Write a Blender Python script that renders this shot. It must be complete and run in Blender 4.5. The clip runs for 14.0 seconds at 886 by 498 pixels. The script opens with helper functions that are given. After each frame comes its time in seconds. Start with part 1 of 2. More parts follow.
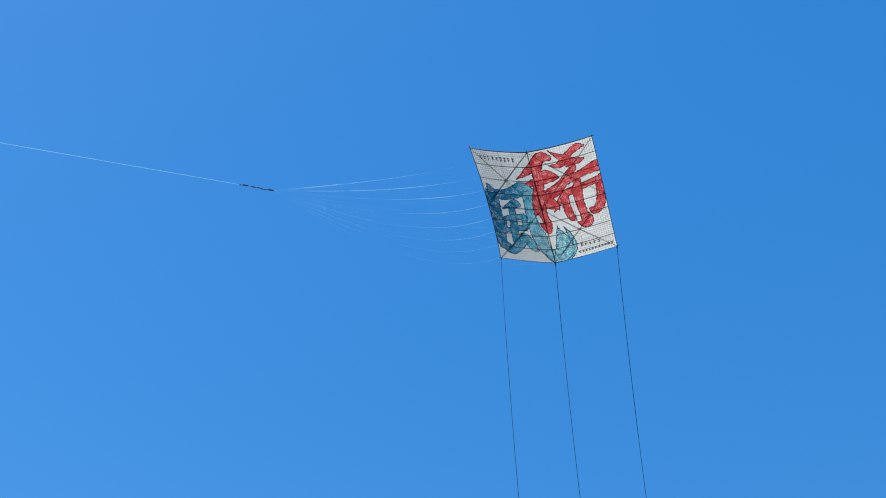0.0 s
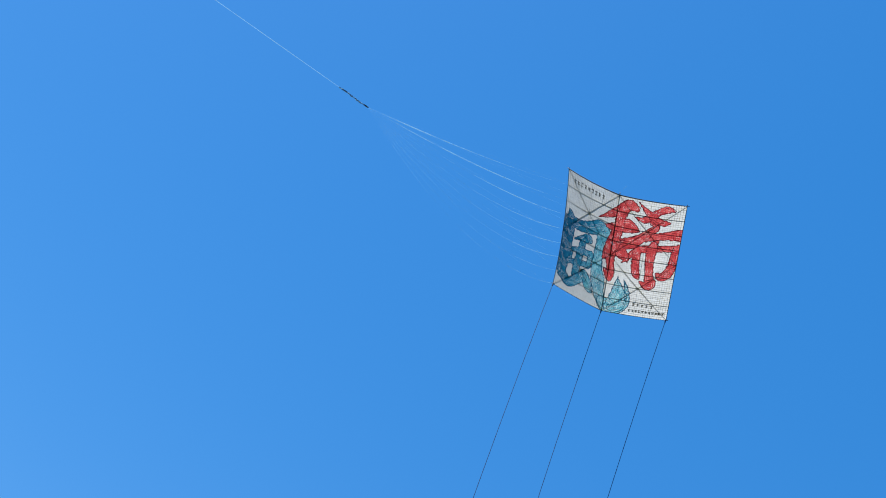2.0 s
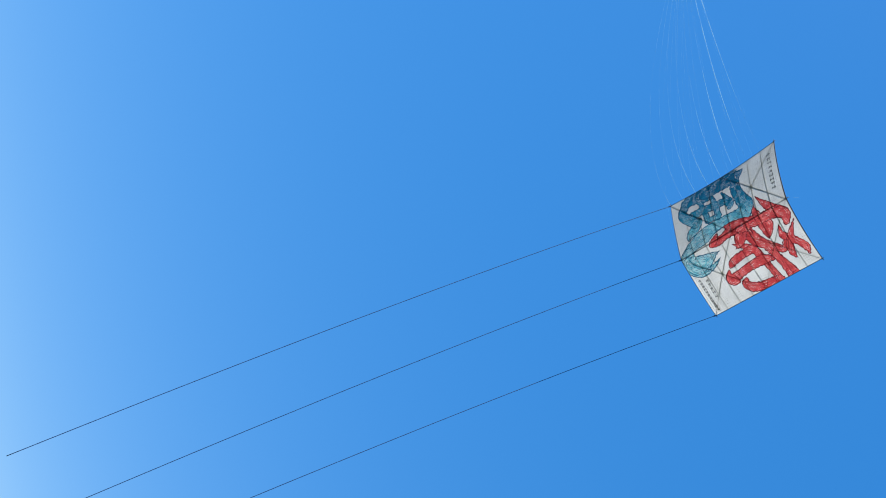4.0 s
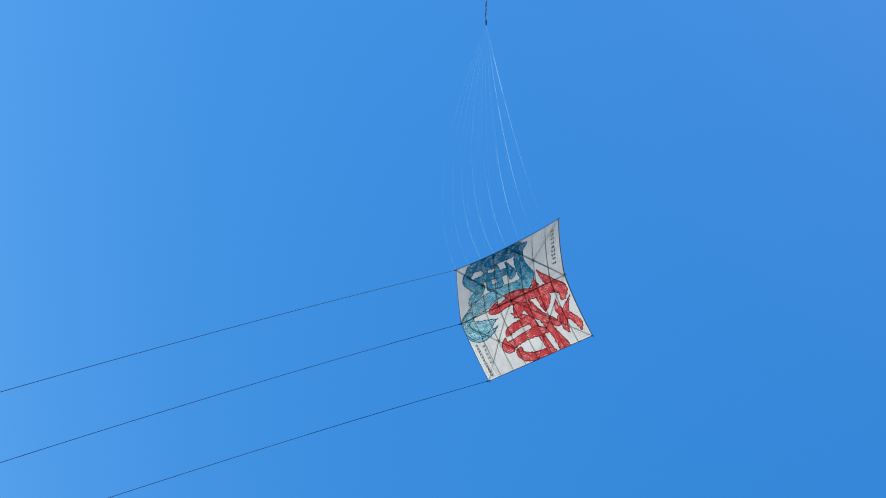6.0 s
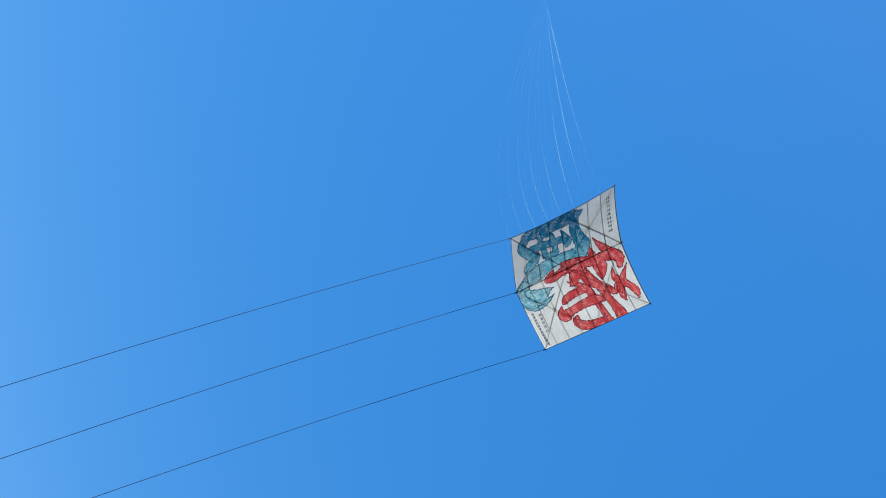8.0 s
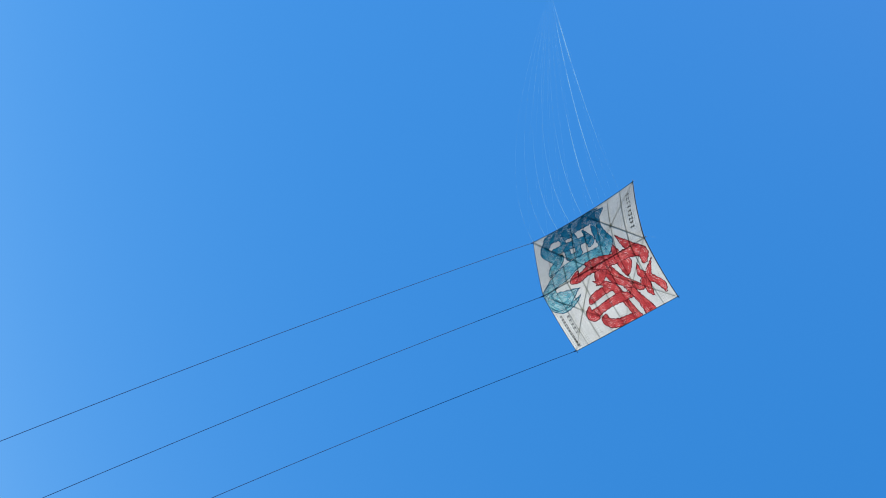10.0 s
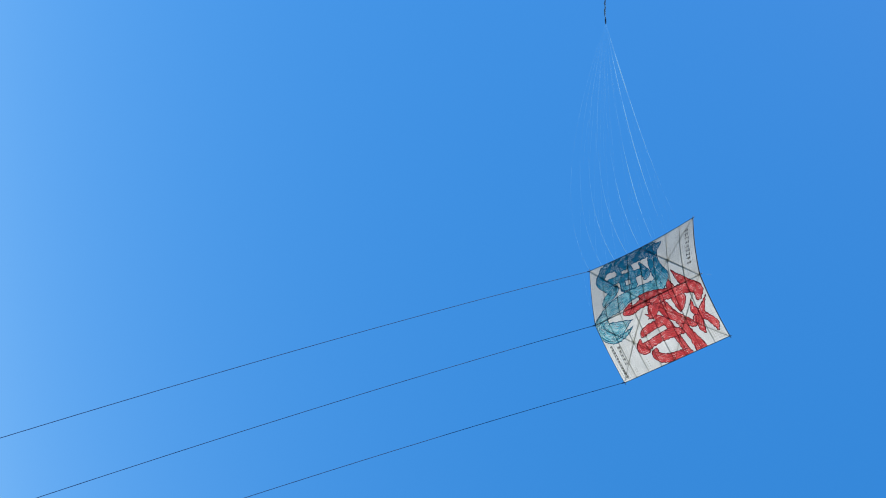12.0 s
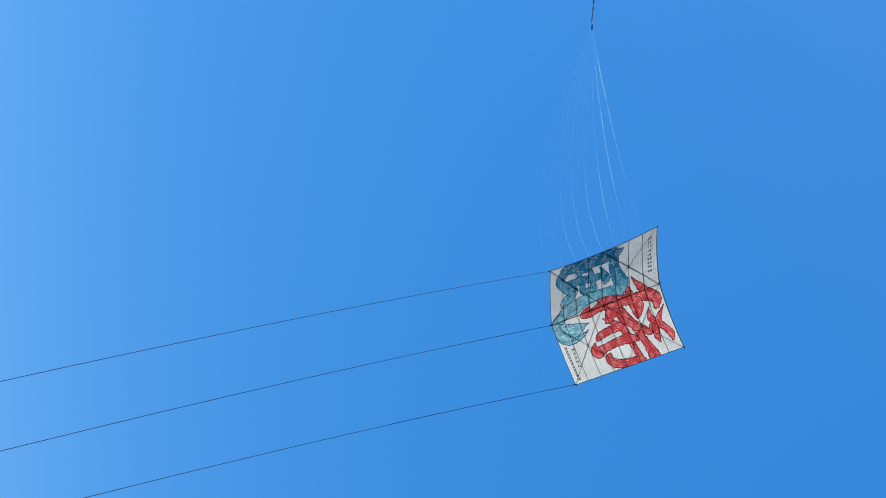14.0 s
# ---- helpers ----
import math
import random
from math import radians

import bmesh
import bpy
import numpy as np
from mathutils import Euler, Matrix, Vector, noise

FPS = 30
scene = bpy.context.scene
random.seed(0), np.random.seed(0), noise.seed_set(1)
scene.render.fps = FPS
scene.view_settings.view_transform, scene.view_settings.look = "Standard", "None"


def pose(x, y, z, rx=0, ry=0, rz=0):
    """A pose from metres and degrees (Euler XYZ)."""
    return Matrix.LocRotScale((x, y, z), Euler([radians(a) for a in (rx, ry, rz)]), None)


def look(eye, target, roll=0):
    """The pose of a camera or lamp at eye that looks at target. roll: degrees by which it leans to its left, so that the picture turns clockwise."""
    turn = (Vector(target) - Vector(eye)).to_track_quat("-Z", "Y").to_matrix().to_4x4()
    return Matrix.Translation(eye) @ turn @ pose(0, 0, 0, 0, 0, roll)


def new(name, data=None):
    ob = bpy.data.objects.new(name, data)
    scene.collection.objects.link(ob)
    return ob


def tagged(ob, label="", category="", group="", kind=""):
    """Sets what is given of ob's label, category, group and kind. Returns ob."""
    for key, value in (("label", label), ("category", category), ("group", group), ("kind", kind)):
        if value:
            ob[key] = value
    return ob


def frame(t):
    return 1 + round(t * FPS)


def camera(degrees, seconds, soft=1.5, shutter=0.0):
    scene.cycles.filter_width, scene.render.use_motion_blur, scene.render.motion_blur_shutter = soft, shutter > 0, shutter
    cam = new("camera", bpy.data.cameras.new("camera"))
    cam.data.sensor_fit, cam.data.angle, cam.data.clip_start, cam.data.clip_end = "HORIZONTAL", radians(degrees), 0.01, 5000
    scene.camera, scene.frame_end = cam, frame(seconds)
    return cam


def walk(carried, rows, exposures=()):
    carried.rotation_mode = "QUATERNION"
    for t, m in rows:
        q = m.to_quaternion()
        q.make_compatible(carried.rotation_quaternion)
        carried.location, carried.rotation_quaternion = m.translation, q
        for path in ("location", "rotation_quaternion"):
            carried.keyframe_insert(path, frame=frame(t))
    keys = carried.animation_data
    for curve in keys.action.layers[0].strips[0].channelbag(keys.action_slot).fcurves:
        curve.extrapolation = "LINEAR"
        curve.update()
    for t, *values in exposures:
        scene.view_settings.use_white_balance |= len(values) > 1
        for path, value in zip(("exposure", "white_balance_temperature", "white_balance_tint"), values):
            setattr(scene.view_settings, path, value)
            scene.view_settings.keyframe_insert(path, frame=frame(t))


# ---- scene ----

# ---------------------------------------------------------------- camera
cam = camera(42.8, 14.0, 1.0)
# seconds, place, pitch above the horizon, yaw to the left of +y, roll
PATH = [
    (0, -0.94, -2.03, 2.20, 41.50, 6.53, 3.73),
    (0.5, -0.65, -1.61, 2.14, 41.33, 5.79, 4.93),
    (1, -0.13, -0.99, 1.97, 42.43, 6.96, 8.95),
    (1.5, 0.33, -0.42, 1.59, 43.22, 8.38, 22.04),
    (2, 0.35, -0.29, 1.07, 40.97, 11.07, 30.77),
    (2.2, 0.34, -0.14, 0.70, 40.46, 11.75, 30.18),
    (4.3, 1.11, -1.08, 0.92, 32.07, 2.83, 81.39),
    (4.5, 1.17, -0.98, 0.89, 35.57, 0.83, 81.38),
    (5, 0.12, -0.90, 0.74, 39.83, 2.94, 82.22),
    (5.5, -0.09, -1.49, 1.22, 42.05, 4.34, 81.48),
    (6, -0.05, -1.78, 1.38, 41.01, 4.66, 81.92),
    (6.5, -0.02, -1.75, 1.61, 38.96, 4.09, 81.78),
    (7, -0.07, -1.53, 1.79, 38.68, 3.80, 80.30),
    (7.5, -0.39, -1.33, 1.77, 37.58, 3.53, 82.06),
    (8, -0.92, -1.03, 1.47, 38.24, 2.73, 79.93),
    (8.2, -0.50, -0.84, 1.35, 38.92, 1.46, 81.89),
    (10.3, -0.19, -0.82, 0.91, 37.41, 4.36, 75.89),
    (10.5, 0.11, -0.59, 0.61, 37.61, 5.75, 77.09),
    (11, 0.49, -1.36, 0.83, 35.24, 7.27, 77.46),
    (11.5, 0.55, -2.21, 1.32, 34.31, 6.70, 79.80),
    (12, 0.38, -2.72, 1.87, 33.95, 6.20, 81.90),
    (12.5, 0.17, -2.87, 2.08, 33.70, 5.76, 82.99),
    (13, -0.02, -2.72, 1.93, 33.75, 5.83, 84.26),
    (13.5, -0.17, -2.41, 1.77, 35.70, 5.15, 84.34),
    (14, -0.25, -2.23, 1.74, 35.95, 4.99, 85.91),
]
walk(cam, [(t, pose(x, y, z, 90 + pitch, 0, yaw) @ pose(0, 0, 0, 0, 0, roll))
           for t, x, y, z, pitch, yaw, roll in PATH], [(0, 1.60), (1, 1.64), (2.2, 1.66), (14, 1.66)])

# ---------------------------------------------------------------- light
SUN_EL, SUN_AZ = 62.5, -98.0     # degrees above the horizon; from +y, to the left is negative

world = bpy.data.worlds.new("sky")
scene.world = world
world.use_nodes = True
wn, wl = world.node_tree.nodes, world.node_tree.links
sky = wn.new("ShaderNodeTexSky")
sky.sky_type, sky.sun_disc = "NISHITA", False
sky.sun_elevation, sky.sun_rotation = radians(SUN_EL), radians(SUN_AZ)
sky.air_density, sky.dust_density, sky.ozone_density, sky.altitude = 0.80, 0.14, 5.95, 0
tone = wn.new("ShaderNodeHueSaturation")
tone.inputs["Hue"].default_value = 0.511
tone.inputs["Saturation"].default_value = 2.26
even = wn.new("ShaderNodeGamma")
even.inputs["Gamma"].default_value = 0.384
wl.new(sky.outputs[0], even.inputs["Color"])
wl.new(even.outputs[0], tone.inputs["Color"])
wl.new(tone.outputs[0], wn["Background"].inputs["Color"])
wn["Background"].inputs["Strength"].default_value = 0.155

sun_data = bpy.data.lights.new("sun", "SUN")
sun_data.energy, sun_data.angle, sun_data.color = 2.0, radians(0.53), (1.0, 0.95, 0.87)
sun = new("sun", sun_data)
a, e = radians(SUN_AZ), radians(SUN_EL)
sun.matrix_world = look(Vector((math.sin(a) * math.cos(e), math.cos(a) * math.cos(e), math.sin(e))) * 300, (0, 0, 0))


# ---------------------------------------------------------------- materials
def material(name):
    m = bpy.data.materials.new(name)
    m.use_nodes = True
    m.node_tree.nodes.clear()
    return m, m.node_tree.nodes, m.node_tree.links


def node(nodes, kind, **values):
    n = nodes.new(kind)
    for key, value in values.items():
        n.inputs[key.replace("_", " ")].default_value = value
    return n


def noise_tex(nodes, links, scale, detail=4.0, rough=0.6, stretch=(1, 1, 1)):
    co = nodes.new("ShaderNodeTexCoord")
    mp = nodes.new("ShaderNodeMapping")
    mp.inputs["Scale"].default_value = stretch
    links.new(co.outputs["Object"], mp.inputs["Vector"])
    n = node(nodes, "ShaderNodeTexNoise", Scale=scale, Detail=detail, Roughness=rough)
    links.new(mp.outputs[0], n.inputs["Vector"])
    return n.outputs["Fac"]


def ramp(nodes, links, fac, stops):
    r = nodes.new("ShaderNodeValToRGB")
    els = r.color_ramp.elements
    while len(els) < len(stops):
        els.new(0.5)
    for el, (pos, col) in zip(els, stops):
        el.position, el.color = pos, (*col, 1)
    links.new(fac, r.inputs["Fac"])
    return r.outputs["Color"]


def mix(nodes, links, fac, a, b, blend="MIX"):
    m = nodes.new("ShaderNodeMix")
    m.data_type, m.blend_type = "RGBA", blend
    if isinstance(fac, float):
        m.inputs[0].default_value = fac
    else:
        links.new(fac, m.inputs[0])
    links.new(a, m.inputs[6])
    links.new(b, m.inputs[7])
    return m.outputs[2]


def sheet_paper(name, colour_of, through_share):
    """Thin paper that light passes: colour_of(nodes, links) gives its colour."""
    m, nodes, links = material(name)
    col = colour_of(nodes, links)
    front = node(nodes, "ShaderNodeBsdfDiffuse", Roughness=0.6)
    back = nodes.new("ShaderNodeBsdfTranslucent")
    both = nodes.new("ShaderNodeMixShader")
    both.inputs[0].default_value = through_share
    links.new(col, front.inputs["Color"])
    links.new(col, back.inputs["Color"])
    links.new(front.outputs[0], both.inputs[1])
    links.new(back.outputs[0], both.inputs[2])
    links.new(both.outputs[0], nodes.new("ShaderNodeOutputMaterial").inputs["Surface"])
    return m


def paper_colour(nodes, links):
    broad = ramp(nodes, links, noise_tex(nodes, links, 0.35, 3), [(0.3, (0.47, 0.48, 0.45)), (0.7, (0.60, 0.61, 0.575))])
    fine = ramp(nodes, links, noise_tex(nodes, links, 6.0, 5, 0.7), [(0.3, (0.82, 0.82, 0.82)), (0.7, (1, 1, 1))])
    return mix(nodes, links, 1.0, broad, fine, "MULTIPLY")


def red_colour(nodes, links):
    broad = ramp(nodes, links, noise_tex(nodes, links, 1.1, 5, 0.7),
                 [(0.3, (0.36, 0.030, 0.034)), (0.5, (0.46, 0.055, 0.056)), (0.7, (0.55, 0.12, 0.11))])
    streak = ramp(nodes, links, noise_tex(nodes, links, 3.4, 6, 0.75, (2.2, 0.8, 1)),
                  [(0.36, (0.50, 0.45, 0.50)), (0.48, (1, 1, 1)), (0.6, (1, 1.0, 1.0)), (0.72, (1.2, 2.6, 2.4))])
    return mix(nodes, links, 1.0, broad, streak, "MULTIPLY")


def blue_colour(nodes, links):
    """Deep blue at the sheet's upper outer side, running out to pale turquoise at the foot of the spine."""
    co = nodes.new("ShaderNodeTexCoord")
    sep = nodes.new("ShaderNodeSeparateXYZ")
    links.new(co.outputs["Object"], sep.inputs[0])
    along = nodes.new("ShaderNodeMath")
    along.operation = "MULTIPLY_ADD"
    along.inputs[1].default_value = -0.25
    links.new(sep.outputs["Y"], along.inputs[0])
    links.new(sep.outputs["X"], along.inputs[2])
    unit = nodes.new("ShaderNodeMapRange")
    unit.inputs["From Min"].default_value, unit.inputs["From Max"].default_value = -6.5, 3.5
    links.new(along.outputs[0], unit.inputs["Value"])
    base = ramp(nodes, links, unit.outputs[0],
                [(0.1, (0.009, 0.115, 0.22)), (0.36, (0.022, 0.20, 0.31)), (0.52, (0.11, 0.39, 0.46)), (0.75, (0.17, 0.46, 0.52)), (1.0, (0.13, 0.46, 0.52))])
    streak = ramp(nodes, links, noise_tex(nodes, links, 2.6, 6, 0.8, (2.6, 1.0, 1)),
                  [(0.36, (0.22, 0.26, 0.32)), (0.47, (0.85, 0.85, 0.88)), (0.58, (1.1, 1.05, 1.0)), (0.68, (3.0, 1.9, 1.5))])
    return mix(nodes, links, 1.0, base, streak, "MULTIPLY")


def deep_blue_colour(nodes, links):
    return ramp(nodes, links, noise_tex(nodes, links, 4.0), [(0.3, (0.004, 0.035, 0.075)), (0.7, (0.012, 0.085, 0.150))])


def deep_red_colour(nodes, links):
    return ramp(nodes, links, noise_tex(nodes, links, 4.0), [(0.3, (0.060, 0.010, 0.016)), (0.7, (0.150, 0.018, 0.024))])


def lashing_colour(nodes, links):
    return ramp(nodes, links, noise_tex(nodes, links, 10.0, 5), [(0.35, (0.08, 0.18, 0.36)), (0.65, (0.40, 0.56, 0.72))])


def grey_ink_colour(nodes, links):
    return ramp(nodes, links, noise_tex(nodes, links, 5.0), [(0.3, (0.15, 0.15, 0.16)), (0.7, (0.38, 0.38, 0.39))])


def solid(name, dark, light, scale, roughness, stretch=(1, 1, 1), bump=0.3):
    m, nodes, links = material(name)
    fac = noise_tex(nodes, links, scale, 5, 0.65, stretch)
    b = node(nodes, "ShaderNodeBsdfPrincipled", Roughness=roughness)
    links.new(ramp(nodes, links, fac, [(0.3, dark), (0.7, light)]), b.inputs["Base Color"])
    bp = node(nodes, "ShaderNodeBump", Strength=bump, Distance=0.01)
    links.new(fac, bp.inputs["Height"])
    links.new(bp.outputs[0], b.inputs["Normal"])
    links.new(b.outputs[0], nodes.new("ShaderNodeOutputMaterial").inputs["Surface"])
    return m


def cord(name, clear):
    """White synthetic fibre, which glows in the sun behind it; clear: least and most transparency, which makes the line
    look thinner.
    """
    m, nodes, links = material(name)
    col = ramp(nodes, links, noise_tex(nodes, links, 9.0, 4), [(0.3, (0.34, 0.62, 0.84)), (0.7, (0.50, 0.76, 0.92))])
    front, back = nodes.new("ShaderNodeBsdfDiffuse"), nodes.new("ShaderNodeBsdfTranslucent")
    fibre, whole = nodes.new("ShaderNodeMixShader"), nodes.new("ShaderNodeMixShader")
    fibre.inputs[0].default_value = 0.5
    # noise varies the transparency to imitate glints along the line
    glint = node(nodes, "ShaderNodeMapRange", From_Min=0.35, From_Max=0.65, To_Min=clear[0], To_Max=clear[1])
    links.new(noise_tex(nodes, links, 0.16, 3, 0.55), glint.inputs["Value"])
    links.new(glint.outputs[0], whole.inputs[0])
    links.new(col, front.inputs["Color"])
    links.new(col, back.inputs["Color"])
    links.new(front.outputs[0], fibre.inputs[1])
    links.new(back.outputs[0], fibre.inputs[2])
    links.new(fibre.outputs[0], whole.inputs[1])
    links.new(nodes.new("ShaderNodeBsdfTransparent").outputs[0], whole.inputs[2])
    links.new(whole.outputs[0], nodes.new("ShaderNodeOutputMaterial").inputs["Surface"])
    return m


PAPER = sheet_paper("washi paper", paper_colour, 0.74)
RED = sheet_paper("red dye on paper", red_colour, 0.76)
BLUE = sheet_paper("blue dye on paper", blue_colour, 0.76)
DEEP_RED = sheet_paper("dark red brush line", deep_red_colour, 0.6)
DEEP_BLUE = sheet_paper("dark blue brush line", deep_blue_colour, 0.6)
BOUND_POLE = solid("dark bound pole", (0.025, 0.026, 0.035), (0.070, 0.070, 0.085), 6.0, 0.7)
BAMBOO = solid("weathered bamboo", (0.10, 0.075, 0.05), (0.24, 0.18, 0.11), 3.0, 0.6, (1, 1, 1))
DARK_CORD = solid("dark blue synthetic rope", (0.006, 0.040, 0.130), (0.012, 0.070, 0.210), 14.0, 0.85)
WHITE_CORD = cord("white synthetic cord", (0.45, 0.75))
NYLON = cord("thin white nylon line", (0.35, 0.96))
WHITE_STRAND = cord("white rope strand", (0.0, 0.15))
LASHING = sheet_paper("blue and white rope lashing", lashing_colour, 0.72)
GREY_INK = sheet_paper("thin grey ink lettering", grey_ink_colour, 0.6)
GRASS = solid("dry riverside grass", (0.045, 0.06, 0.018), (0.12, 0.13, 0.05), 0.35, 0.9)


# ---------------------------------------------------------------- building helpers
def part(name, verts, faces, mats, parent, label="", indices=None, smooth=True):
    me = bpy.data.meshes.new(name)
    me.from_pydata([tuple(v) for v in verts], [], [tuple(f) for f in faces])
    for m in (mats if isinstance(mats, (list, tuple)) else [mats]):
        me.materials.append(m)
    if indices is not None:
        me.polygons.foreach_set("material_index", np.asarray(indices, np.int32))
    if smooth:
        me.polygons.foreach_set("use_smooth", np.ones(len(me.polygons), bool))
    me.update()
    ob = new(name, me)
    ob.parent = parent
    if label:
        tagged(ob, label)
    return ob


def tube(points, radii, sides=6):
    """A closed round tube along points; radii: one number or one a point."""
    P = np.asarray(points, float)
    n = len(P)
    r = np.full(n, radii) if np.isscalar(radii) else np.asarray(radii, float)
    t = np.gradient(P, axis=0)
    t /= np.linalg.norm(t, axis=1)[:, None]
    ref = np.array([0.0, 0.0, 1.0]) if abs(t[:, 2]).mean() < 0.8 else np.array([0.0, 1.0, 0.0])
    b = np.cross(t, ref)
    b /= np.linalg.norm(b, axis=1)[:, None]
    c = np.cross(t, b)
    ang = np.arange(sides) * 2 * np.pi / sides
    ring = P[:, None] + r[:, None, None] * (np.cos(ang)[None, :, None] * b[:, None] + np.sin(ang)[None, :, None] * c[:, None])
    verts = ring.reshape(-1, 3)
    faces = []
    for i in range(n - 1):
        for k in range(sides):
            k2 = (k + 1) % sides
            faces.append((i * sides + k, i * sides + k2, (i + 1) * sides + k2, (i + 1) * sides + k))
    faces.append(tuple(range(sides - 1, -1, -1)))
    faces.append(tuple((n - 1) * sides + k for k in range(sides)))
    return verts, faces


def joined(pieces):
    verts, faces, base = [], [], 0
    for v, f in pieces:
        verts.append(np.asarray(v))
        faces += [tuple(i + base for i in q) for q in f]
        base += len(v)
    return np.concatenate(verts), faces


def curve_through(knots, steps=8):
    """Catmull-Rom line through rows of numbers."""
    K = np.asarray(knots, float)
    K = np.vstack([2 * K[0] - K[1], K, 2 * K[-1] - K[-2]])
    out = []
    for i in range(1, len(K) - 2):
        for s in np.arange(steps) / steps:
            p0, p1, p2, p3 = K[i - 1:i + 3]
            out.append(0.5 * (2 * p1 + (p2 - p0) * s + (2 * p0 - 5 * p1 + 4 * p2 - p3) * s * s + (3 * p1 - p0 - 3 * p2 + p3) * s ** 3))
    out.append(K[-2])
    return np.array(out)


# ---------------------------------------------------------------- ground
def build_ground():
    n, reach = 40, 4000.0
    g = np.linspace(-1, 1, n + 1)
    g = np.sign(g) * np.abs(g) ** 2.5 * reach
    verts = [(x, y, -0.8 + 0.25 * noise.noise((x * 0.03, y * 0.03, 0)) * (abs(x) + abs(y) < 600)) for y in g for x in g]
    faces = [(j * (n + 1) + i, j * (n + 1) + i + 1, (j + 1) * (n + 1) + i + 1, (j + 1) * (n + 1) + i) for j in range(n) for i in range(n)]
    tagged(part("ground", verts, faces, GRASS, None), "open field of dry riverside grass under the kite", "ground", kind="structure")


build_ground()

# ---------------------------------------------------------------- the kite
HALF = 7.25                       # half the side of the sheet
WIDE = 0.919                      # the bowed sheet is that much narrower
KITE = Matrix(((0.9649, -0.2058, -0.1631), (-0.2353, -0.9536, -0.1882), (-0.1168, 0.2199, -0.9685))).to_4x4()
KITE.translation = (-0.39, 86.64, 88.32)
KNOT = np.array([0.98, 36.71, 52.48])     # where the bridle is gathered, seen from the kite


def sheet(u, v, proud=0.0):
    """The bowed sheet at u, v in -1 .. 1: creased along the spine, its wings swept back. proud: metres in front of it."""
    u, v = np.asarray(u, float), np.asarray(v, float)
    bow = 0.79 + 0.28 * v
    z = 2.03 - (2.03 - bow) * np.abs(u) - bow * u * u + 0.205 * u * v + proud
    x = HALF * WIDE * u * (1 - 0.045 * (1 - v * v) * np.maximum(0, -u))     # one side is drawn in by the bridle
    return np.stack(np.broadcast_arrays(x, HALF * v, z), -1)


def ink_field(U, V, strokes):
    """How far each point lies inside the brush strokes (negative inside). A stroke: rows of u, v, width."""
    best = np.full(U.shape, 9.0)
    for knots in strokes:
        C = curve_through(knots, 7)
        for (u0, v0, w0), (u1, v1, w1) in zip(C[:-1], C[1:]):
            du, dv = u1 - u0, v1 - v0
            s = np.clip(((U - u0) * du + (V - v0) * dv) / max(du * du + dv * dv, 1e-9), 0, 1)
            d = np.hypot(U - u0 - s * du, V - v0 - s * dv) - 0.5 * np.maximum(w0 + (w1 - w0) * s, 0.004)
            np.minimum(best, d, out=best)
    return best


# brush strokes: rows of u, v, width
GRAIN_RADICAL = [
    [(0.298, 0.846, 0.108), (0.183, 0.88, 0.185), (0.058, 0.771, 0.172), (-0.068, 0.678, 0.134), (-0.194, 0.591, 0.0636), (-0.312, 0.524, 0.00954)],
    [(0.135, 0.84, 0.178), (0.079, 0.656, 0.159), (0.061, 0.465, 0.172), (0.029, 0.306, 0.191), (-0.009, 0.144, 0.216), (-0.007, -0.005, 0.185), (0.022, -0.16, 0.134), (0.041, -0.299, 0.14), (0.047, -0.423, 0.0763)],
    [(-0.17, 0.463, 0.0127), (-0.081, 0.457, 0.102), (0.057, 0.498, 0.159), (0.178, 0.538, 0.242), (0.281, 0.514, 0.159), (0.362, 0.486, 0.0573), (0.398, 0.479, 0.00954)],
    [(0.063, 0.235, 0.159), (-0.021, 0.11, 0.197), (-0.085, -0.029, 0.121), (-0.127, -0.114, 0.0191)],
]
GRAIN_DOTS = [
    [(-0.078, -0.255, 0.0191), (-0.035, -0.295, 0.0954), (0.018, -0.38, 0.115), (0.046, -0.45, 0.0318)],
    [(0.08, 0.15, 0.178), (0.178, 0.057, 0.191), (0.255, -0.011, 0.0891), (0.281, -0.077, 0.0127)],
]
CROSSED_STROKES = [
    [(0.312, 0.967, 0.00954), (0.396, 0.885, 0.0509), (0.509, 0.789, 0.108), (0.636, 0.696, 0.127), (0.744, 0.68, 0.0954), (0.832, 0.705, 0.0159)],
    [(0.853, 0.901, 0.0382), (0.75, 0.908, 0.121), (0.627, 0.843, 0.115), (0.532, 0.752, 0.146), (0.425, 0.684, 0.108), (0.268, 0.71, 0.00954)],
    [(0.563, 0.665, 0.0954), (0.629, 0.592, 0.102), (0.551, 0.505, 0.134)],
    [(0.112, 0.297, 0.0191), (0.278, 0.325, 0.0954), (0.441, 0.378, 0.14), (0.63, 0.428, 0.127), (0.803, 0.476, 0.146), (1, 0.511, 0.21)],
    [(0.54, 0.491, 0.127), (0.426, 0.368, 0.159), (0.298, 0.261, 0.178), (0.16, 0.203, 0.165), (0.047, 0.121, 0.134)],
]
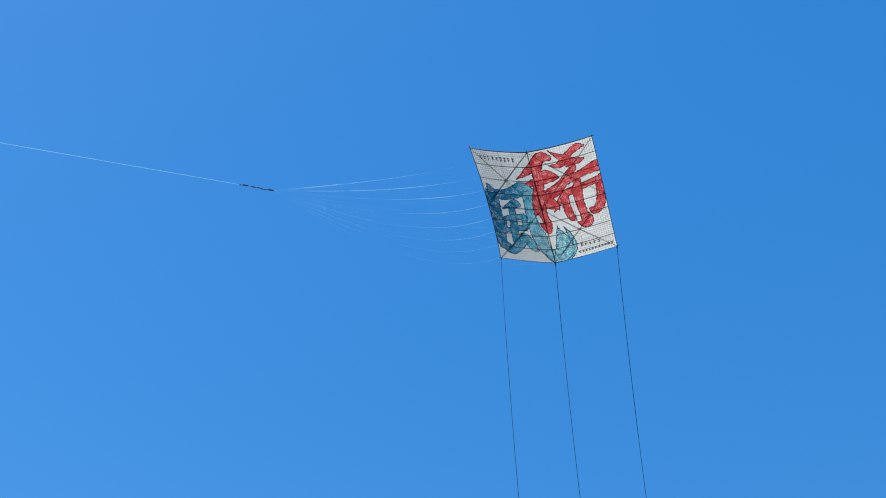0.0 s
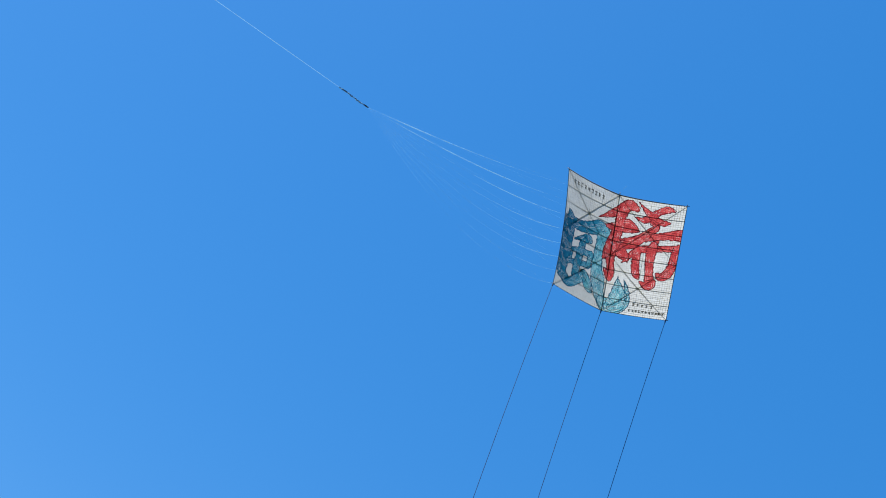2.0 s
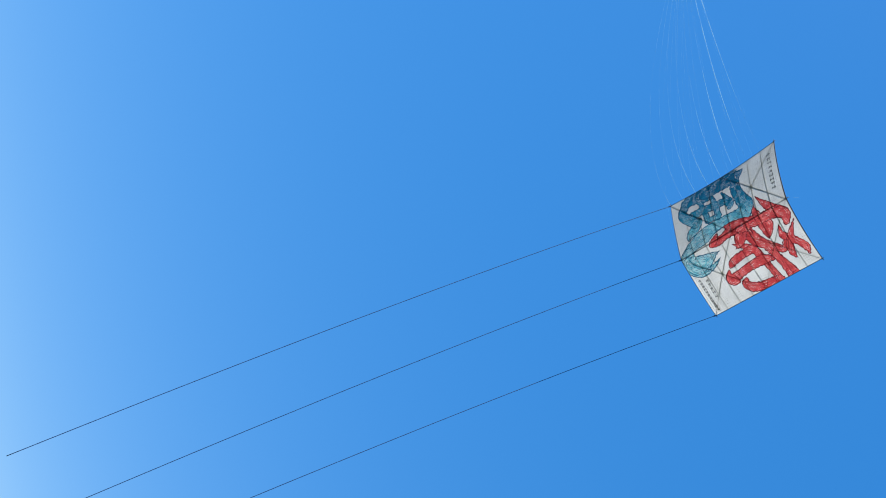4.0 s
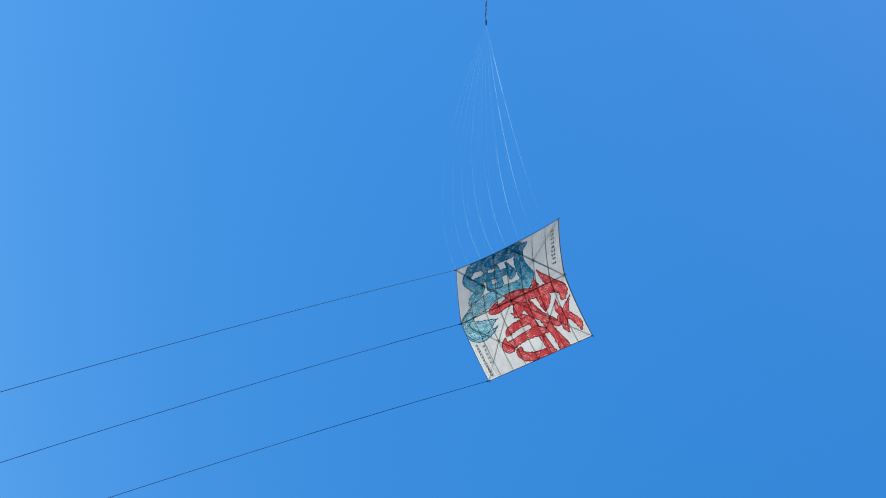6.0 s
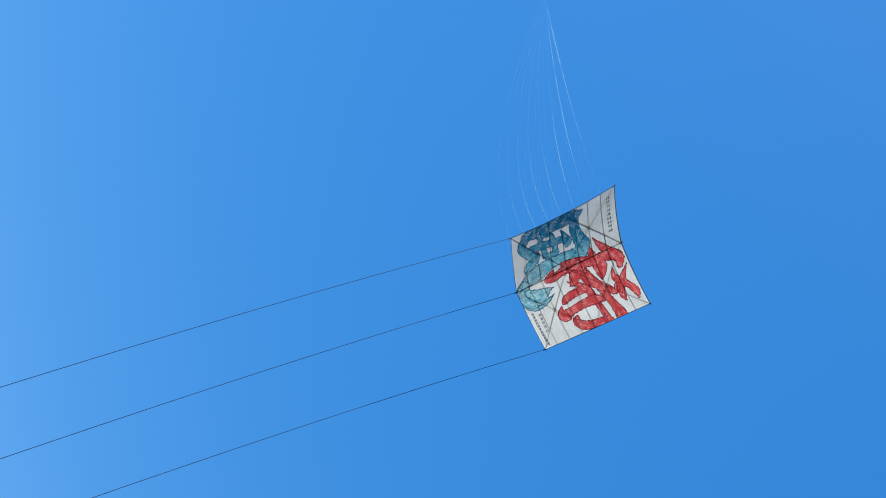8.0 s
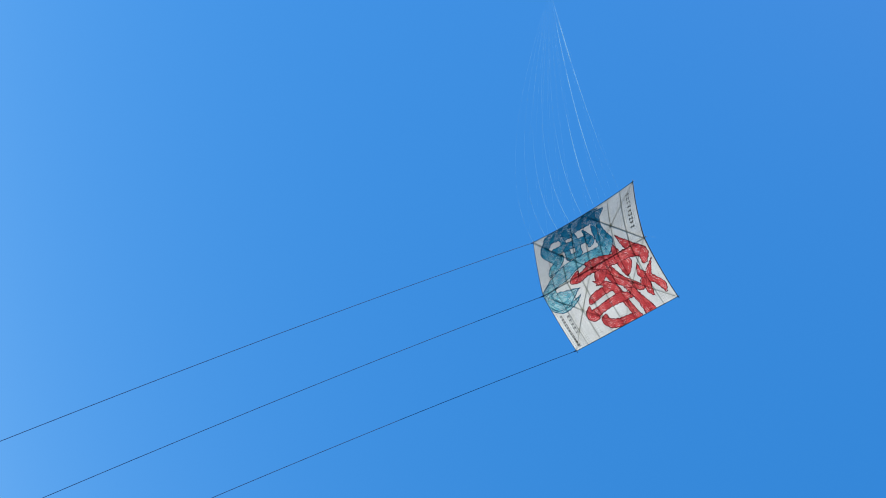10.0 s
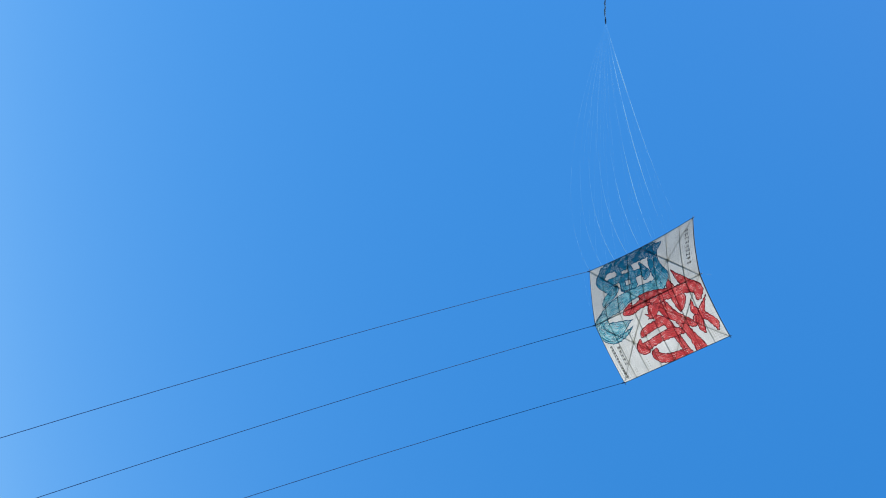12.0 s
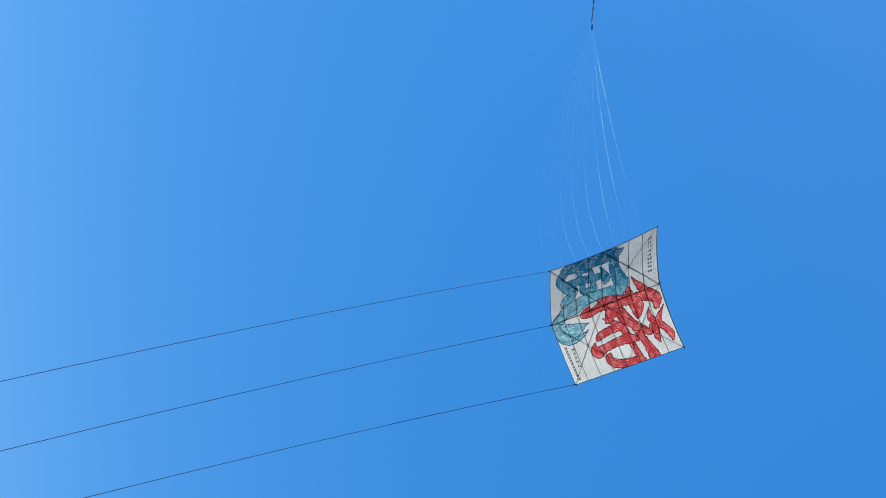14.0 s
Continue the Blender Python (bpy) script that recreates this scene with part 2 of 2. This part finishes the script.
CLOTH_STROKES = [
    [(0.184, -0.106, 0.00954), (0.261, -0.012, 0.07), (0.34, 0.104, 0.102), (0.459, 0.189, 0.134), (0.575, 0.21, 0.14), (0.719, 0.241, 0.115), (0.861, 0.263, 0.115), (0.992, 0.278, 0.14)],
    [(0.401, 0.181, 0.14), (0.401, 0.007, 0.127), (0.414, -0.165, 0.134), (0.444, -0.267, 0.115), (0.485, -0.328, 0.0254)],
    [(0.7, 0.381, 0.0191), (0.645, 0.319, 0.108), (0.615, 0.194, 0.159), (0.61, -0.007, 0.14), (0.626, -0.18, 0.134), (0.646, -0.322, 0.153)],
    [(0.497, -0.366, 0.0127), (0.579, -0.406, 0.108), (0.655, -0.411, 0.178), (0.713, -0.333, 0.0827)],
    [(0.98, 0.289, 0.127), (0.957, 0.136, 0.134), (0.942, -0.027, 0.14), (0.889, -0.182, 0.159), (0.803, -0.243, 0.134), (0.745, -0.18, 0.0445)],
]
RED_STROKES = GRAIN_RADICAL + GRAIN_DOTS + CROSSED_STROKES + CLOTH_STROKES
WIND_FRAME = [
    [(-0.916, 0.402, 0.014), (-0.856, 0.288, 0.154), (-0.844, 0.13, 0.204), (-0.849, -0.107, 0.189), (-0.862, -0.349, 0.196), (-0.887, -0.597, 0.189), (-0.907, -0.749, 0.127)],
    [(-0.869, 0.259, 0.168), (-0.676, 0.221, 0.189), (-0.444, 0.277, 0.21), (-0.25, 0.354, 0.259), (-0.11, 0.318, 0.161), (-0.036, 0.301, 0.042)],
]
WIND_HOOK = [
    [(-0.154, 0.281, 0.259), (-0.185, 0.095, 0.204), (-0.212, -0.11, 0.189), (-0.205, -0.313, 0.217), (-0.158, -0.515, 0.273), (-0.119, -0.684, 0.217), (-0.045, -0.852, 0.189), (0.048, -0.944, 0.168), (0.197, -0.939, 0.196), (0.315, -0.822, 0.175), (0.361, -0.709, 0.098), (0.336, -0.545, 0.07), (0.27, -0.382, 0.0105)],
    [(0.141, -0.909, 0.245), (0.216, -0.748, 0.294), (0.204, -0.57, 0.175), (0.183, -0.444, 0.077), (0.175, -0.35, 0.0105)],
    [(-0.03, -0.836, 0.193), (0.046, -0.869, 0.227), (0.144, -0.889, 0.227), (0.237, -0.858, 0.207)],
    [(-0.96, 0.31, 0.02), (-0.95, 0.1, 0.1), (-0.95, -0.3, 0.12), (-0.95, -0.7, 0.1)],
]
WIND_INSIDE = [
    [(-0.72, -0.035, 0.0302), (-0.572, 0.038, 0.0968), (-0.445, 0.084, 0.157), (-0.373, 0.053, 0.0484)],
    [(-0.528, 0.034, 0.133), (-0.567, -0.227, 0.145), (-0.598, -0.439, 0.151), (-0.609, -0.622, 0.151)],
    [(-0.778, -0.236, 0.0786), (-0.558, -0.174, 0.109), (-0.346, -0.16, 0.128)],
    [(-0.812, -0.46, 0.0847), (-0.599, -0.404, 0.109), (-0.371, -0.348, 0.109)],
    [(-0.729, -0.221, 0.0665), (-0.775, -0.47, 0.0725)],
    [(-0.343, -0.143, 0.103), (-0.381, -0.371, 0.103)],
    [(-0.877, -0.7, 0.157), (-0.797, -0.769, 0.181), (-0.713, -0.817, 0.157), (-0.592, -0.725, 0.173), (-0.452, -0.59, 0.173)],
    [(-0.433, -0.534, 0.157), (-0.357, -0.628, 0.173), (-0.306, -0.73, 0.15), (-0.233, -0.776, 0.0393)],
]
BLUE_STROKES = WIND_FRAME + WIND_HOOK + WIND_INSIDE


def build_sheet(kite):
    n = 500
    g = np.linspace(-1, 1, n + 1)
    m = 0.5 * (g[1:] + g[:-1])
    U, V = np.meshgrid(m, m)
    ragged = 0.0035 * np.sin(U * 61 + 3 * np.sin(V * 37)) + 0.003 * np.sin(V * 83 + 2.5 * np.sin(U * 45))
    red = ink_field(U, V, RED_STROKES) + ragged
    blue = ink_field(U, V, BLUE_STROKES) + ragged
    line = 0.013
    kind = np.zeros(U.shape, int)
    kind[blue < 0] = 2
    kind[red < 0] = 1
    inner = np.zeros(U.shape, bool)      # outlines of single strokes that run on over their neighbours
    for k, stroke in enumerate(RED_STROKES):
        d = ink_field(U, V, [stroke]) + ragged
        inner |= (d < 0) & (d > -0.009) & (np.sin(9 * U + 7 * V + 2 * k) > -0.3)
    for k, stroke in enumerate(BLUE_STROKES):
        d = ink_field(U, V, [stroke]) + ragged
        inner |= (d < 0) & (d > -0.010) & (red >= 0) & (blue < 0) & (np.sin(8 * U - 9 * V + 2 * k) > -0.3)
    rim = inner | ((red < 0) & (red > -line)) | ((blue < 0) & (blue > -line) & (red >= 0))
    # brush hatching inside the blue figure
    patch = np.sin(17 * U + 5 * np.sin(11 * V)) + np.sin(23 * V + 4 * np.sin(13 * U))
    flow = 2.2 * np.sin(21 * U + 9 * V) + 1.6 * np.sin(31 * V - 17 * U)
    dark_hair = (np.sin(blue * 310 + flow) > 0.74) & (patch > -0.4) & (blue < -0.012) & (red >= 0)
    pale_hair = (np.sin(blue * 310 + flow + 2.6) > 0.90) & (patch < 0.2) & (blue < -0.015) & (red >= 0)
    dark_hair |= (np.sin(red * 230 + flow) > 0.88) & (patch > 0.1) & (red < -0.015)
    pale_hair |= (np.sin(red * 230 + flow + 2.6) > 0.95) & (patch < -0.3) & (red < -0.015)
    foot = (V < -0.40) & (U > -0.30) & (blue < -0.015) & (red >= 0)
    pale_hair |= foot & (np.sin(blue * 260 + 0.6 * flow + 1.0) > 0.88)
    dark_hair |= foot & (np.sin(blue * 260 + 0.6 * flow + 3.6) > 0.92)
    slot = np.where(rim | dark_hair, 1, np.where(pale_hair, 2, 0))
    GU, GV = np.meshgrid(g, g)
    P = sheet(GU, GV) + np.stack([0 * GU, 0 * GU, 0.010 * np.sin(GV * np.pi * 8) * np.sin(GU * np.pi * 4)], -1)
    P = P.reshape(-1, 3)
    idx = np.arange((n + 1) * (n + 1)).reshape(n + 1, n + 1)
    quads = np.stack([idx[:-1, :-1], idx[:-1, 1:], idx[1:, 1:], idx[1:, :-1]], -1)
    made = []
    for k, name, mat, line_mat, label in ((0, "paper_sheet", PAPER, PAPER, "off-white translucent paper"),
                                (1, "red_character", RED, DEEP_RED, "red brush-painted character"),
                                (2, "blue_character", BLUE, DEEP_BLUE, "blue to turquoise brush-painted character")):
        sel = kind == k
        f = quads[sel]
        used, inv = np.unique(f, return_inverse=True)
        made.append(part(name, P[used], inv.reshape(-1, 4), [mat, line_mat, PAPER], kite, label, slot[sel]))
    return made[0]


def build_frame(kite):
    """Bamboo behind the paper: spine, cross bars, uprights, diagonals and the fine lattice."""
    s = np.linspace(-1, 1, 33)
    o = np.zeros(33)

    def bar(name, u, v, r, back, mat=BAMBOO, label=""):
        pts = sheet(u, v, -back)
        rad = r * (1 - 0.35 * np.abs(np.linspace(-1, 1, len(pts))))
        part(name, *tube(pts, rad, 6), mat, kite, label)

    bar("spine", o, s * 1.04, 0.075, 0.08)
    for v in np.linspace(-0.75, 0.75, 7):
        bar("cross_bar", s * 1.008, o + v, 0.068, 0.073)
    for u in (-0.5, 0.5):
        bar("upright_bar", o + u, s, 0.03, 0.035)
    for side in (-1, 1):
        bar("end_pole", s * 1.035, o + side * 1.004, 0.058, 0.03, BOUND_POLE, "dark bound bamboo pole")
        bar("side_pole", o + side * 1.004, s * 1.03, 0.048, 0.03, BOUND_POLE, "dark bound bamboo pole")
    h = (s + 1) / 2
    for a, b in (((-1, 1), (0, 0)), ((0, 0), (1, -1)), ((-1, -1), (0, 0)), ((0, 0), (1, 1)),
                 ((-1, 0), (0, 1)), ((0, 1), (1, 0)), ((1, 0), (0, -1)), ((0, -1), (-1, 0))):
        bar("diagonal_bar", a[0] + (b[0] - a[0]) * h, a[1] + (b[1] - a[1]) * h, 0.050, 0.055)
    q = np.linspace(-1, 1, 21)
    fine = []
    for i in range(1, 56):
        for across in (True, False):
            c = -1 + 2 * i / 56 + random.uniform(-0.004, 0.004) + 0.0025 * np.sin(q * 5 + i * 1.7)
            pts = sheet(q, c, -0.02) if across else sheet(c, q, -0.02)
            fine.append(tube(pts, random.uniform(0.011, 0.018), 4))
    tagged(part("lattice", *joined(fine), BAMBOO, kite, "fine lattice of split bamboo strips"), kind="stuff")


def build_lettering(paper):
    """Rows of small lettering too fine to read: a few plain thin bars in the place of each character."""
    def bar(u, v, a, b):
        ring = [(u - a, v - b), (u + a, v - b), (u + a, v + b), (u - a, v + b)]
        verts = [p for proud in (0.014, 0.022) for p in (sheet(x, y, proud) for x, y in ring)]
        faces = [(0, 3, 2, 1), (4, 5, 6, 7), (0, 1, 5, 4), (1, 2, 6, 5), (2, 3, 7, 6), (3, 0, 4, 7)]
        part("lettering_bar", verts, faces, GREY_INK, paper, "", smooth=False)

    def row(u0, v0, u1, v1, count, w, h):
        for i in range(count):
            k = i / max(count - 1, 1)
            u, v = u0 + (u1 - u0) * k, v0 + (v1 - v0) * k
            a, b = w * random.uniform(0.8, 1.1) / 2, h * random.uniform(0.8, 1.1) / 2
            bar(u + a * random.uniform(-0.5, 0.5), v, 0.0065, b)
            bar(u, v + b * random.uniform(0.3, 0.8), a, 0.0065)
            bar(u, v - b * random.uniform(0.1, 0.8), a * random.uniform(0.6, 1.0), 0.0065)

    row(-0.84, 0.88, -0.27, 0.87, 9, 0.050, 0.075)
    row(0.48, -0.79, 0.75, -0.80, 5, 0.042, 0.050)
    row(0.43, -0.91, 0.94, -0.90, 11, 0.040, 0.050)


def build_bridle(kite):
    """Lines from every cross bar to the knot; the lower ones hang slack. Those at u = -1 swell along one stretch to
    imitate a glint.
    """
    down = np.array(KITE.to_3x3().inverted() @ Vector((0, 0, -1)))
    s = np.linspace(0, 1, 49)
    for v in np.linspace(0.75, -1, 8):
        slack = np.interp(v, (-1, -0.5, -0.25, 0, 0.25, 0.75), (2.7, 2.4, 2.1, 1.6, 1.0, 0.5))
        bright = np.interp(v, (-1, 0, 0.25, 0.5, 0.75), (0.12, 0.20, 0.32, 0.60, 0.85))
        for u in (-1.0, 0.0, 1.0):
            foot = sheet(u, v)
            sag = slack * (1.0 if u == -1 else 0.75 + 0.1 * u) * 4 * s * (1 - s)
            pts = foot + (KNOT - foot) * s[:, None] + down * sag[:, None]
            # thickness stands in for brightness: wide at the glint, hair-thin elsewhere
            glint_radius = 0.0028 + (0.027 if v > 0.2 else 0.021 if v > -0.7 else 0.009) * np.exp(-((s - bright) / (0.16 + 0.2 * bright)) ** 2) if u == -1 else np.full(49, 0.0016)
            part("bridle_line", *tube(pts, glint_radius, 4), NYLON, kite)


def build_thread(kite):
    k = np.linspace(0.55, 1, 10)
    pts = sheet(0.01 + 0.07 * k, 1.03 + 0.13 * k ** 0.7, 0.25 * np.sin(k * 5))
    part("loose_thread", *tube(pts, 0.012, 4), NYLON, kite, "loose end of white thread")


kite = new("kite")
kite.matrix_world = KITE
tagged(kite, "giant square paper kite with red and blue brush characters on bamboo", "kite")
paper = build_sheet(kite)
build_frame(kite)
build_lettering(paper)
build_bridle(kite)
build_thread(kite)


# ---------------------------------------------------------------- ropes
def world_of(p):
    return np.array(KITE @ Vector([float(c) for c in p]))


def build_tail(u):
    s = np.linspace(0, 1.36, 70)
    start = world_of(sheet(u, -1.0, -0.05))
    ax, ay = {-1: (3.18, -5.71), 0: (2.77, -1.26), 1: (0.85, -2.98)}[u]
    pts = start + np.stack([ax * s + 0.98 * s * s, ay * s - 0.38 * s * s, -55 * s], 1)
    tail = new("tail_rope")
    tail.location = start
    part("rope", *tube(pts - start, 0.030, 6), DARK_CORD, tail)
    knot_pts = pts[:1] - start + np.linspace(0.25, -0.55, 7)[:, None] * (pts[1] - pts[0]) / -np.linalg.norm(pts[1] - pts[0])
    part("knot", *tube(knot_pts, np.array([0.03, 0.06, 0.08, 0.07, 0.08, 0.06, 0.03]), 8), DARK_CORD, tail, "thick dark knot")
    tagged(tail, "long thin dark rope hanging from the kite's lower edge", "rope", "tail ropes of the kite")


for u in (-1, 0, 1):
    build_tail(u)


def build_main_rope():
    start = world_of(KNOT)
    rope_end = start + (np.array([-82.7, -27.9, -0.5]) - start)
    s = np.linspace(0, 1, 400)
    line = start + (rope_end - start) * s[:, None]
    line[:, 2] -= 0.05 * 4 * s * (1 - s)
    main = new("kite_line")
    main.location = start
    line -= start
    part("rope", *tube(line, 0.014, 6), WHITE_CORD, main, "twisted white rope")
    # a dark cord bound over the splice, with the white strand coming out at its far half
    run = np.linspace(0, 2.25, 160)
    way = line[1] / np.linalg.norm(line[1])
    side = np.cross(way, (0, 0, 1))
    side /= np.linalg.norm(side)
    over = np.cross(side, way)
    bend = 0.03 * np.sin(run * 2.6)
    core = run[:, None] * way + bend[:, None] * side
    lashing = part("lashing", *tube(core, 0.030 + 0.009 * np.sin(run * 11), 8), LASHING, main, "blue and white cord lashing")

    def winding(name, first, last, turn, phase, radius, mat):
        ph = run[first:last] * turn + phase
        coil = core[first:last] + (np.cos(ph)[:, None] * side + np.sin(ph)[:, None] * over) * 0.036
        part(name, *tube(coil, radius, 5), mat, lashing)

    winding("dark_winding", 0, 150, 9.0, 0.0, 0.014, LASHING)
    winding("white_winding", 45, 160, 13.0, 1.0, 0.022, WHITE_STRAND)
    part("end_knot", *tube(line[0] + np.linspace(-0.1, 0.25, 7)[:, None] * way, np.array([0.012, 0.03, 0.045, 0.04, 0.045, 0.035, 0.02]), 8),
         LASHING, main, "dark knot at the bridle")
    tagged(main, "taut white kite line with a dark lashed joint at the bridle", "rope")


build_main_rope()
